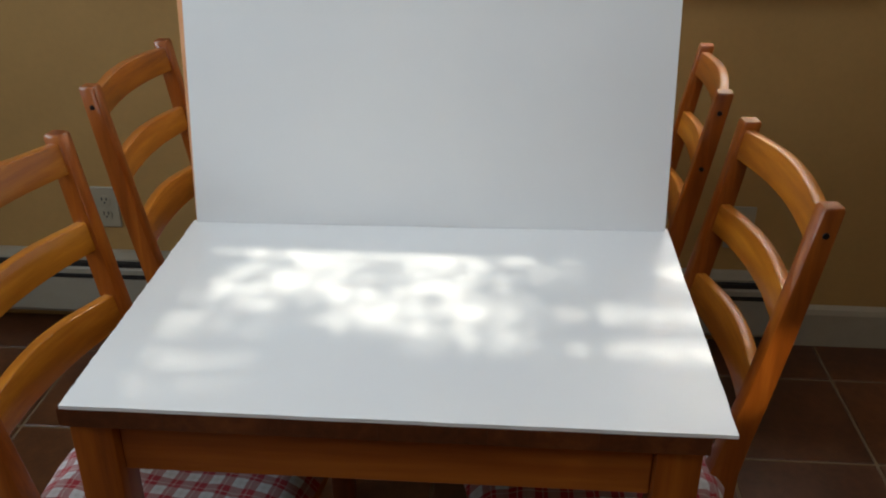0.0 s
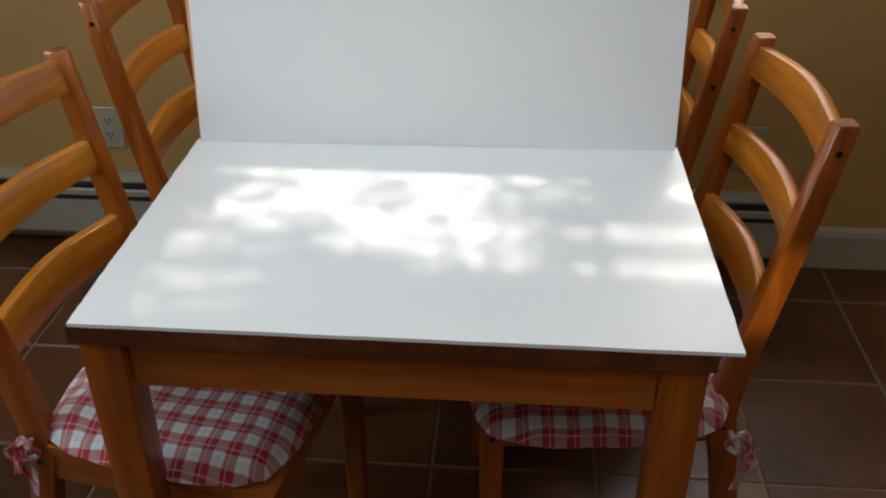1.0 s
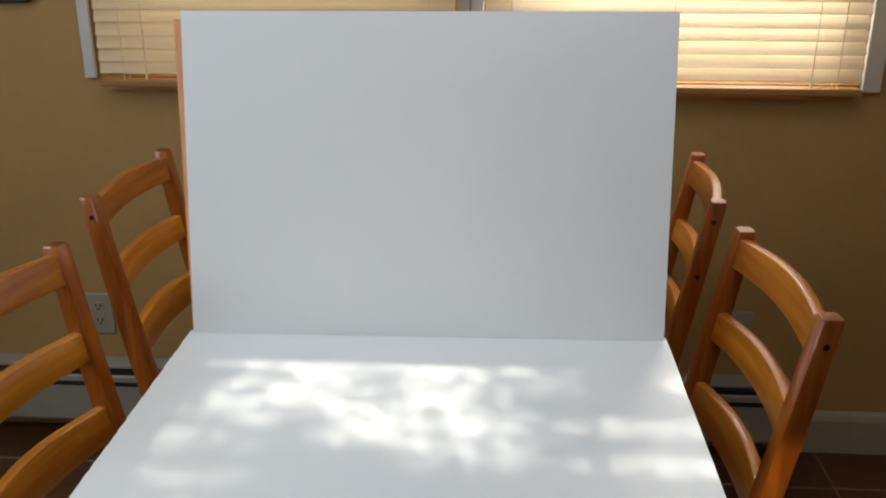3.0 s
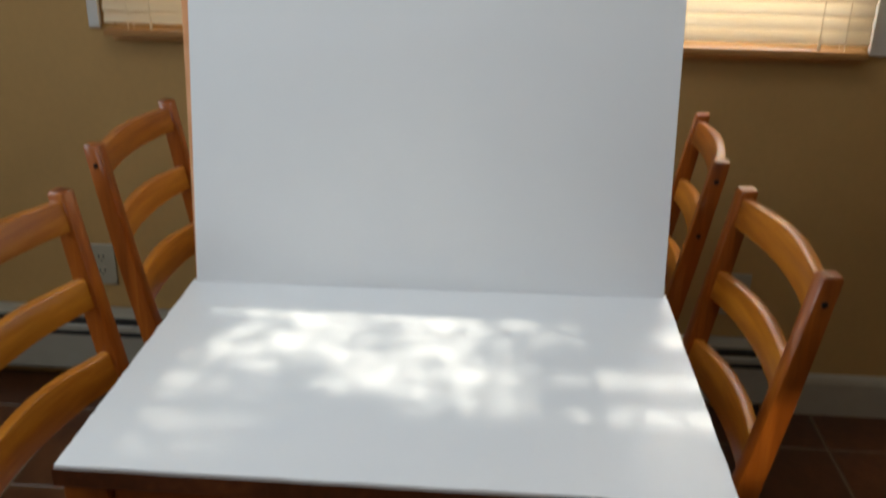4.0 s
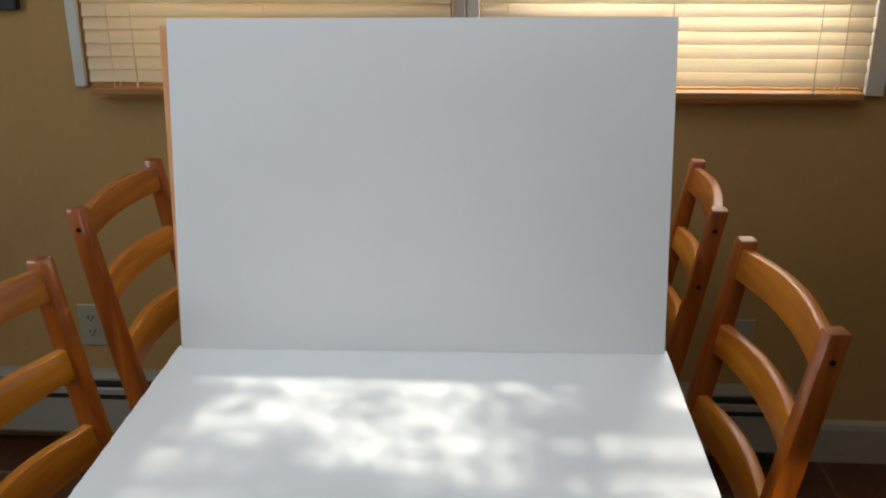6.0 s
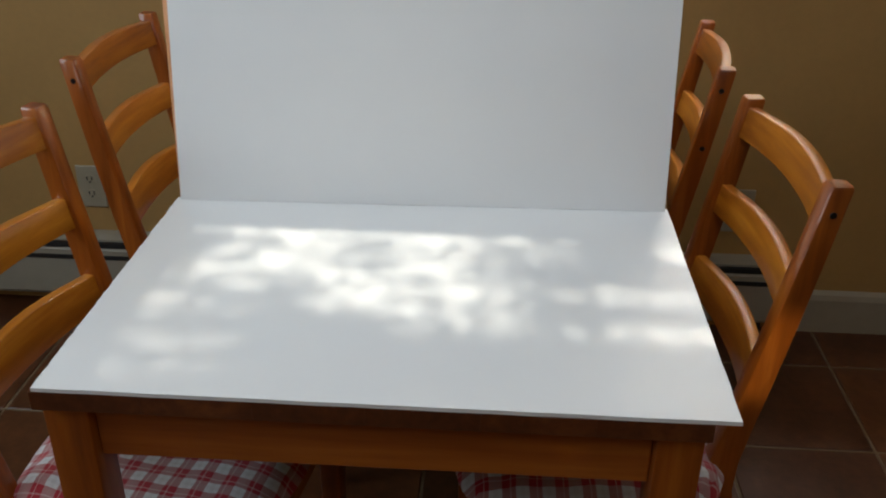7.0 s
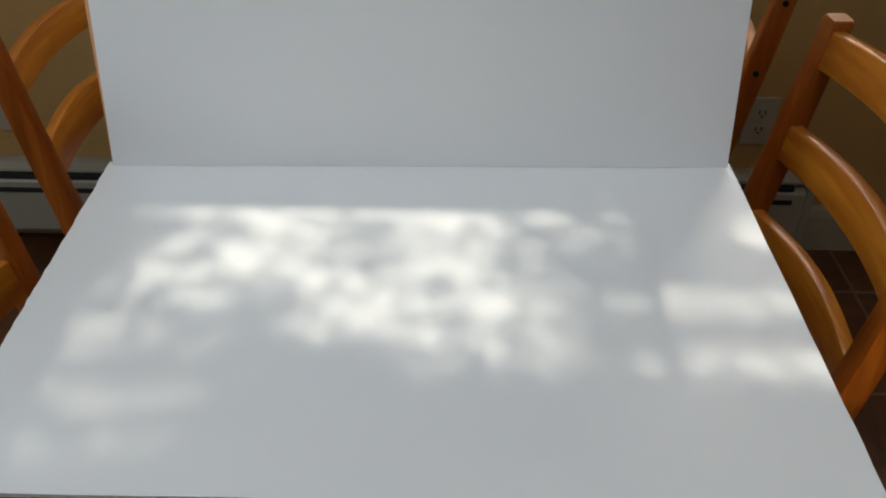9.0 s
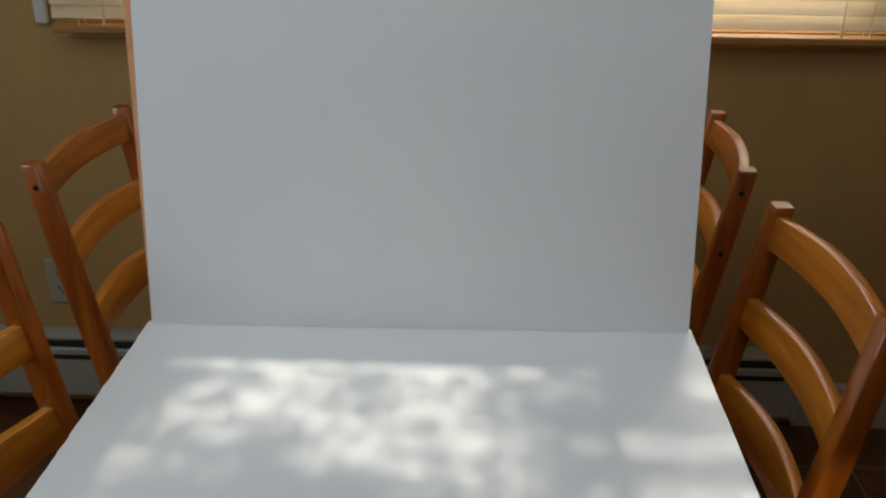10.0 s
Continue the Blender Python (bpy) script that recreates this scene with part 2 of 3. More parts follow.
def rounded(w, d, r, steps=3):
    """Outline of a w by d rectangle with rounded corners."""
    out = []
    for cx, cy, a0 in ((w / 2 - r, d / 2 - r, 0), (-w / 2 + r, d / 2 - r, 90), (-w / 2 + r, -d / 2 + r, 180), (w / 2 - r, -d / 2 + r, 270)):
        for k in range(steps + 1):
            a = radians(a0 + 90 * k / steps)
            out.append((cx + r * math.cos(a), cy + r * math.sin(a)))
    return out


def disc(centre, axis, radius, depth, n=14):
    bm = bmesh.new()
    turn = Vector(axis).to_track_quat("Z", "Y").to_matrix().to_4x4()
    bmesh.ops.create_cone(bm, cap_ends=True, segments=n, radius1=radius, radius2=radius * 0.85, depth=depth, matrix=Matrix.Translation(centre) @ turn)
    return bm


def tube(points, radius, n=6):
    rings = []
    for i, p in enumerate(points):
        p = Vector(p)
        a, b = Vector(points[max(0, i - 1)]), Vector(points[min(len(points) - 1, i + 1)])
        q = (b - a).to_track_quat("Z", "Y")
        r = radius if isinstance(radius, float) else radius[i]
        rings.append([p + q @ Vector((r * math.cos(2 * math.pi * k / n), r * math.sin(2 * math.pi * k / n), 0)) for k in range(n)])
    return loft(rings)


# ---- the room ----
WEST, EAST, SOUTH, NORTH, TOP = -1.9, 1.95, -2.6, 1.42, 2.45
WIN = (-0.86, 0.96, 1.0, 2.02)        # opening in the north wall


def wall_with_opening(name, lo, hi, axis, hole):
    """A wall as one mesh: solid but for one opening (a0, a1, z0, z1) along its axis (0: x, 1: y)."""
    bm = bmesh.new()
    a0, a1, z0, z1 = hole

    def piece(b0, b1, c0, c1):
        l, h = list(lo), list(hi)
        l[axis], h[axis], l[2], h[2] = b0, b1, c0, c1
        add_box(bm, l, h)
    piece(lo[axis], a0, lo[2], hi[2])
    piece(a1, hi[axis], lo[2], hi[2])
    piece(a0, a1, lo[2], z0)
    piece(a0, a1, z1, hi[2])
    return tagged(part(name, bm, TAN_WALL), "tan painted plaster wall of a kitchen", "wall", kind="structure")


wall_north = wall_with_opening("wall_north", (WEST - 0.14, NORTH, 0), (EAST + 0.14, NORTH + 0.14, TOP), 0, WIN)
wall_south = wall_with_opening("wall_south", (WEST - 0.14, SOUTH - 0.14, 0), (EAST + 0.14, SOUTH, TOP), 0, (-1.52, -0.88, 0.98, 2.02))
wall_west = wall_with_opening("wall_west", (WEST - 0.14, SOUTH, 0), (WEST, NORTH, TOP), 1, (-0.76, 0.46, 1.08, 2.12))
wall_east = tagged(part("wall_east", box((EAST, SOUTH, 0), (EAST + 0.14, NORTH, TOP)), TAN_WALL), "tan painted plaster wall of a kitchen", "wall", kind="structure")

# ceiling with two added openings that shape the sun patches, the second with a cross bar and a corner plate
RISE = TOP - 0.746


def up(x, y):
    """Where the sun's ray to the table point x, y passes the ceiling."""
    k = RISE / TO_SUN.z
    return x + TO_SUN.x * k, y + TO_SUN.y * k


ax0, ay1 = up(-0.325, 0.410)
ax1, _ = up(0.238, 0.405)
bx0, _ = up(0.25, 0.28)
bx1, ay0 = up(0.80, -0.40)
ceil = bmesh.new()
T = 0.06
add_box(ceil, (WEST - 0.14, ay1, TOP), (EAST + 0.14, NORTH + 0.14, TOP + T))
add_box(ceil, (WEST - 0.14, SOUTH - 0.14, TOP), (EAST + 0.14, ay0, TOP + T))
add_box(ceil, (WEST - 0.14, ay0, TOP), (ax0, ay1, TOP + T))
add_box(ceil, (bx1, ay0, TOP), (EAST + 0.14, ay1, TOP + T))
add_box(ceil, (ax1, ay0, TOP), (bx0, ay1, TOP + T))
ceiling = tagged(part("ceiling", ceil, CEILING_WHITE), "white plaster ceiling with openings added to shape the sun", "ceiling", kind="structure")
sun_cutout = thing("window_2", "unseen white bars added to shape the sun patches", "window", kind="structure")
px1, py0 = up(0.350, 0.284)
_, py1 = up(0.367, 0.345)
# Unseen bar and plate mask the sun on the board's right part.
part("cross_bar", box((bx0, py0, TOP + 0.001), (bx0 + 0.20, py1, TOP + 0.007)), WHITE_TRIM, sun_cutout)
part("corner_plate", box((bx0, py1, TOP + 0.001), (px1, ay1, TOP + 0.007)), WHITE_TRIM, sun_cutout)

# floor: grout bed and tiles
# Unseen panel added round the overhead fill lamp.
added_panel = thing("window_3", "unseen white-framed frosted panel, added for the fill lamp", "window", kind="structure")
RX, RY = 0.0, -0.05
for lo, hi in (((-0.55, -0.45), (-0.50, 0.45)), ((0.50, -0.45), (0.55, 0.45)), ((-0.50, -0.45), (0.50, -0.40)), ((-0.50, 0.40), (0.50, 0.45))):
    part("rim", box((RX + lo[0], RY + lo[1], TOP - 0.02), (RX + hi[0], RY + hi[1], TOP - 0.001), 0.003), WHITE_TRIM, added_panel)
part("frosted_pane", box((RX - 0.499, RY - 0.399, TOP - 0.012), (RX + 0.499, RY + 0.399, TOP - 0.002)), plain("frosted_pane", (0.8, 0.82, 0.84), 0.5), added_panel)
floor = tagged(part("floor", box((WEST, SOUTH, -0.10), (EAST, NORTH, -0.003)), GROUT), "terracotta tile floor with pale grout", "floor", kind="structure")
ground = tagged(part("ground", box((-60, -60, -0.4), (60, 60, -0.12)), GRASS), "mown lawn outside the house", "ground", kind="structure")

# north wall trims
heater = thing("baseboard_heater", "beige enamel baseboard heater along the wall, darkened for shade", "heater")
HX0, HX1 = WEST + 0.02, 0.87
prof = [(1.418, 0.045), (1.418, 0.222), (1.395, 0.222), (1.372, 0.214), (1.372, 0.208), (1.40, 0.206), (1.40, 0.196), (1.366, 0.192), (1.360, 0.186), (1.360, 0.055), (1.366, 0.045)]
part("cover", loft([[(HX0, y, z) for y, z in prof], [(HX1, y, z) for y, z in prof]]), HEATER_WHITE, heater)
part("front_slot", box((HX0 + 0.01, 1.3575, 0.160), (HX1 - 0.03, 1.3615, 0.172)), SLOT_BLACK, heater, "dark louvre slot")
part("top_slot", box((HX0 + 0.01, 1.362, 0.1935), (HX1 - 0.03, 1.398, 0.2055)), SLOT_BLACK, heater, "dark top outlet slot")
part("end_cap", box((HX1, 1.357, 0.043), (HX1 + 0.02, 1.42, 0.226), 0.003), HEATER_WHITE, heater)
for x in (-1.4, -0.6, 0.2, HX1 - 0.05):
    part("foot", box((x, 1.375, -0.003), (x + 0.02, 1.415, 0.046)), SLOT_BLACK, heater)
baseboard = tagged(part("baseboard", loft([[(x, 1.42, 0.0), (x, 1.404, 0.0), (x, 1.404, 0.098), (x, 1.409, 0.112), (x, 1.42, 0.122)] for x in (HX1 + 0.023, EAST)]), BASE_DIMMED), "white painted wooden baseboard, darkened for shade", "baseboard", kind="structure")


def outlet(x, z):
    ob = thing("wall_outlet", "ivory duplex power outlet on the tan wall", "outlet", pose(x, NORTH, z))
    part("cover_plate", box((-0.037, -0.006, -0.06), (0.037, 0.0, 0.06), 0.003), PLATE, ob, at=ob.matrix_world.copy()).matrix_parent_inverse = ob.matrix_world.inverted()
    for s in (-1, 1):
        bm = loft([[(px, -0.0055 - d, pz + s * 0.021) for px, pz in rounded(0.030, 0.026, 0.009)] for d in (0.0, 0.003)])
        sock = part("socket", bm, PLATE, ob)
        for dx in (-0.0065, 0.0065):
            part("slot", box((dx - 0.0014, -0.0093, s * 0.021 - 0.001), (dx + 0.0014, -0.0083, s * 0.021 + 0.009)), SLOT_BLACK, sock)
        part("ground_hole", disc((0, -0.0088, s * 0.021 - 0.0065), (0, -1, 0), 0.0028, 0.0014, 8), SLOT_BLACK, sock)
    part("screw", disc((0, -0.0068, 0), (0, -1, 0), 0.003, 0.002, 8), PLATE, ob)
    return ob


outlet(-0.968, 0.352)
outlet(0.742, 0.348)

black_panel = thing("wall_picture", "black framed picture hanging on the tan wall", "picture")
part("picture_frame", box((-1.62, 1.395, 1.176), (-1.030, 1.418, 1.62), 0.004), BLACK, black_panel)
part("picture_sheet", box((-1.60, 1.391, 1.205), (-1.056, 1.3945, 1.60)), plain("dark_print", (0.03, 0.028, 0.026), 0.3), black_panel)

# window in the north wall
window = thing("window_1", "varnished wooden window behind lowered slatted blinds", "window", kind="structure")
wx0, wx1, wz0, wz1 = WIN
part("casing", box((-0.918, 1.404, 0.995), (-0.890, 1.42, wz1 + 0.05), 0.003), WHITE_TRIM, window, "white side casing")
part("casing", box((wx1 + 0.001, 1.404, 0.985), (wx1 + 0.045, 1.42, wz1 + 0.05), 0.003), WHITE_TRIM, window, "white side casing")
part("window_sill", box((wx0 + 0.0, 1.402, 0.966), (wx1 - 0.012, 1.419, 0.982), 0.003), FRAME_WOOD, window, "varnished sill")
part("mullion_casing", box((0.003, 1.392, 0.990), (0.034, 1.425, wz1 + 0.05), 0.003), WHITE_TRIM, window, "white mullion casing")
part("mullion_casing", box((0.036, 1.396, 0.990), (0.066, 1.425, wz1 + 0.05), 0.003), WHITE_TRIM, window, "white mullion casing")
SASHES = ((-0.77, -0.09), (0.178, 0.874))
for x0, x1 in ((wx0 + 0.001, -0.77), (-0.09, 0.044), (0.046, 0.178), (0.874, wx1 - 0.001)):
    part("stile", box((x0, 1.46, wz0 + 0.001), (x1, 1.50, wz1 - 0.001), 0.004), FRAME_WOOD, window)
for x0, x1 in SASHES:
    part("bottom_rail", box((x0, 1.462, wz0 + 0.001), (x1, 1.498, wz0 + 0.055), 0.003), FRAME_WOOD, window)
    part("top_rail", box((x0, 1.462, wz1 - 0.06), (x1, 1.498, wz1 - 0.001), 0.003), FRAME_WOOD, window)
    pane = part("pane", box((x0, 1.478, wz0 + 0.055), (x1, 1.482, wz1 - 0.06)), GLASS, window)
    pane.visible_shadow = False

PITCH = 0.0305
SLAT_CUT = ((-0.0090, -0.0172), (-0.0035, -0.0050), (0.0028, 0.0072), (0.0096, 0.0172), (0.0082, 0.0184), (0.0012, 0.0088), (-0.0051, -0.0034), (-0.0108, -0.0162))


def make_blind(x0, x1, tilt, cords, pull, label):
    """Lowered slatted blind between x0 and x1: rails, slats turned by tilt degrees, ladder cords and a pull cord."""
    blind = thing("window_blind", label, "blind", group="blinds on the window")
    slat_mesh = finish("slat", loft([[(x, y, z) for y, z in SLAT_CUT] for x in (x0, (x0 + x1) / 2, x1)]), SLAT)
    for i in range(32):
        s = new("slat", slat_mesh)
        s.matrix_world = pose(0, 1.375, 1.0315 + i * PITCH, tilt + random.uniform(-3.5, 3.5), random.uniform(-0.12, 0.12), 0)
        s.parent = blind
    part("bottom_rail", box((x0, 1.354, 0.984), (x1, 1.396, 1.001), 0.004), RAIL_WOOD, blind)
    part("head_rail", box((x0, 1.350, 2.03), (x1, 1.402, 2.08), 0.004), FRAME_WOOD, blind)
    for x in cords:
        for y in (1.358, 1.392):
            part("ladder_cord", box((x, y, 0.99), (x + 0.0018, y + 0.0012, 2.03)), SLAT, blind)
    part("pull_cord", tube([(pull, 1.352, 2.03), (pull, 1.351, 1.5), (pull, 1.351, 1.03)], 0.0014), SLAT, blind)
    part("tassel", tube([(pull, 1.351, 1.032), (pull, 1.351, 1.02), (pull, 1.351, 1.004)], [0.0018, 0.0032, 0.0036], 8), SLAT, blind)
    return blind


make_blind(-0.862, 0.0, 7, (-0.80, -0.43, -0.06), -0.74, "closed amber wood-slat blind lowered over one sash")
make_blind(0.070, 0.944, 0, (0.13, 0.50, 0.885), 0.825, "pale backlit wood-slat blind lowered over one sash")

# ---- table ----
TX0, TX1, TY0, TY1, TZ = -0.385, 0.354, 0.0, 1.18, 0.741
table = thing("dining_table", "orange-stained pine dining table with square legs", "table")
n_planks = 6
for i in range(n_planks):
    a = TX0 + (TX1 - TX0) * i / n_planks
    b = TX0 + (TX1 - TX0) * (i + 1) / n_planks
    part("tabletop_board", box((a, TY0, TZ - 0.024), (b, TY1, TZ), 0.00025, 1), wood("table_board", (0.05, 0.014, 0.004), (0.095, 0.026, 0.007), (0.17, 0.05, 0.012), grain=(60, 4, 60)) if i == 0 else bpy.data.materials["table_board"], table)
for x in (TX0 + 0.003, TX1 - 0.056):
    for y in (TY0 + 0.012, TY1 - 0.065):
        rings = []
        for z, s in ((0.0, 0.046), (0.02, 0.047), (0.55, 0.0525), (TZ - 0.0245, 0.053)):
            cx = x + 0.0265 + (0.0265 - s / 2) * (1 if x > 0 else -1) * -0.0
            rings.append([(cx + px, y + 0.0265 + py, z) for px, py in rounded(s, s, 0.005, 2)])
        part("leg", loft(rings), PINE, table, smooth=True)
for y in (TY0 + 0.026, TY1 - 0.046):
    part("apron", box((TX0 + 0.0565, y, 0.637), (TX1 - 0.0565, y + 0.02, TZ - 0.0245), 0.002), PINE_CROSS, table)
for x in (TX0 + 0.018, TX1 - 0.038):
    part("apron", box((x, TY0 + 0.0655, 0.637), (x + 0.02, TY1 - 0.0655, TZ - 0.0245), 0.002), PINE_ALONG, table)

# ---- boards on the table ----


def edge_points(a, b, n, rough, seed):
    rnd = random.Random(seed)
    a, b = Vector(a), Vector(b)
    side = Vector((-(b - a).y, (b - a).x, 0)).normalized()
    return [a.lerp(b, i / n) + side * (rnd.uniform(-rough, rough) if 0 < i < n else 0) for i in range(n)]


BZ = 0.7415
c_nl, c_nr, c_fr, c_fl = (-0.381, 0.0, 0), (0.381, 0.0, 0), (0.381, 0.531, 0), (-0.384, 0.509, 0)
outline = edge_points(c_nl, c_nr, 24, 0.0004, 1) + edge_points(c_nr, c_fr, 24, 0.0005, 2) + edge_points(c_fr, c_fl, 24, 0.0004, 3) + edge_points(c_fl, c_nl, 60, 0.0008, 4)
flat = thing("foam_board", "white foam board lying flat on the table", "board")
part("sheet", loft([[(p.x, p.y, BZ) for p in outline], [(p.x, p.y, BZ + 0.0048) for p in outline]]), BOARD, flat)

LB, RB, LT, RT = Vector((-0.377, 0.500, 0.7468)), Vector((0.376, 0.519, 0.7468)), Vector((-0.384, 0.600, 1.242)), Vector((0.372, 0.606, 1.246))
back = ((RB - LB).cross(LT - LB)).normalized() * -1
upright = thing("foam_board", "white foam board standing upright on the table", "board")
ring = []
for a, b, n in ((LB, RB, 10), (RB, RT, 10), (RT, LT, 10), (LT, LB, 10)):
    ring += [a.lerp(b, i / n) for i in range(n)]
off = back * 0.005
part("sheet", loft([[tuple(p) for p in ring], [tuple(p + off) for p in ring]]), BOARD, upright)
panel = thing("wooden_panel", "raw pine panel leaning behind the upright board", "panel")
PL = [LB + Vector((-0.003, 0.0, -0.0055)), RB + Vector((-0.02, 0.0, -0.0055)), RT + Vector((-0.03, 0.0, -0.015)), LT + Vector((-0.014, 0.0, -0.012))]
g0, g1 = back * 0.0065, back * 0.026
part("plank_sheet", loft([[tuple(p + g0) for p in PL], [tuple(p + g1) for p in PL]]), PANEL_WOOD, panel)


# ---- chairs ----
def leg_profile(z):
    """Middle of a back post: how far behind the seat's middle, by height."""
    pts = ((0.0, -0.215), (0.30, -0.176), (0.42, -0.152), (0.46, -0.152), (0.50, -0.160), (0.60, -0.183), (0.75, -0.212), (0.90, -0.238))
    for (z0, x0), (z1, x1) in zip(pts, pts[1:]):
        if z <= z1:
            return x0 + (x1 - x0) * (z - z0) / (z1 - z0)
    return pts[-1][1]


def slat_bm(y0, z_end, z_mid, h_end, h_mid, bow, thick):
    """A back slat bowed away from the sitter, with an arched top and bottom edge."""
    rings = []
    n = 14
    for i in range(n + 1):
        s = -1 + 2 * i / n
        c = max(0.0, 1 - abs(s) ** 2.2)
        rise = (0.5 + 0.5 * math.cos(math.pi * s)) ** 0.8
        z0, h = z_end + (z_mid - z_end) * rise, h_end + (h_mid - h_end) * rise
        x = leg_profile(z0 + h / 2) - bow * c
        lean = leg_profile(z0 + h) - leg_profile(z0)
        ring = []
        for u, v in rounded(thick, h, 0.0022, 2):
            ring.append((x + u + lean * v / h, s * y0, z0 + h / 2 + v))
        rings.append(ring)
    return loft(rings)


def make_chair(label):
    chair = thing("dining_chair", label, "chair", group="chairs round the table")
    HB, HF, HALF = 0.172, 0.185, 0.015
    for s in (-1, 1):
        rings = []
        for z, w in ((0.0, 0.036), (0.30, 0.041), (0.42, 0.045), (0.47, 0.044), (0.53, 0.039), (0.60, 0.0355), (0.70, 0.0335), (0.80, 0.031), (0.895, 0.0295), (0.899, 0.0255)):
            rings.append([(leg_profile(z) + px, s * HB + py, z) for px, py in rounded(w, 2 * HALF if z < 0.897 else 2 * HALF - 0.004, 0.003, 2)])
        post = part("back_post", loft(rings), PINE, chair, smooth=True)
        part("bolt", disc((leg_profile(0.862), s * (HB + HALF + 0.0001), 0.862), (0, s, 0), 0.0052, 0.002), BOLT, post)
        part("bolt", disc((leg_profile(0.405), s * (HB + HALF + 0.0001), 0.405), (0, s, 0), 0.0052, 0.002), BOLT, post)
        rings = [[(0.195 + px, s * HF + py, z) for px, py in rounded(w, w, 0.004, 2)] for z, w in ((0.0, 0.032), (0.25, 0.036), (0.424, 0.038))]
        fl = part("front_leg", loft(rings), PINE, chair, smooth=True)
        part("bolt", disc((0.195, s * (HF + 0.019), 0.395), (0, s, 0), 0.0052, 0.002), BOLT, fl)
        part("side_rail", loft([[(x, s * y + py, 0.395 + pz) for py, pz in rounded(0.02, 0.05, 0.003, 1)] for x, y in ((leg_profile(0.4) + 0.019, HB), (0.178, HF))]), PINE_CROSS, chair)
    part("front_rail", box((0.186, -HF + 0.0195, 0.37), (0.206, HF - 0.0195, 0.42), 0.003), PINE_ALONG, chair)
    part("back_rail", box((leg_profile(0.4) - 0.01, -HB + HALF + 0.0005, 0.37), (leg_profile(0.4) + 0.01, HB - HALF - 0.0005, 0.42), 0.003), PINE_ALONG, chair)
    # seat boards, shallowly dished
    rings = []
    for i in range(9):
        x = -0.132 + 0.352 * i / 8
        w = 0.19 + 0.022 * i / 8
        rings.append([(x, w * k, 0.426 + 0.0) for k in (-1, -0.5, 0, 0.5, 1)] + [(x, w * k, 0.443 - 0.006 * (1 - k * k) * math.sin(math.pi * min(1, i / 7))) for k in (1, 0.5, 0, -0.5, -1)])
    part("seat", loft(rings), PINE_CROSS, chair)
    part("slat", slat_bm(HB - HALF + 0.0003, 0.8366, 0.8400, 0.0495, 0.0535, 0.015, 0.017), PINE_ALONG, chair, smooth=True)
    part("slat", slat_bm(HB - HALF + 0.0003, 0.707, 0.7095, 0.049, 0.0535, 0.015, 0.017), PINE_ALONG, chair, smooth=True)
    part("slat", slat_bm(HB - HALF + 0.0003, 0.570, 0.571, 0.056, 0.064, 0.015, 0.017), PINE_ALONG, chair, smooth=True)
    return chair


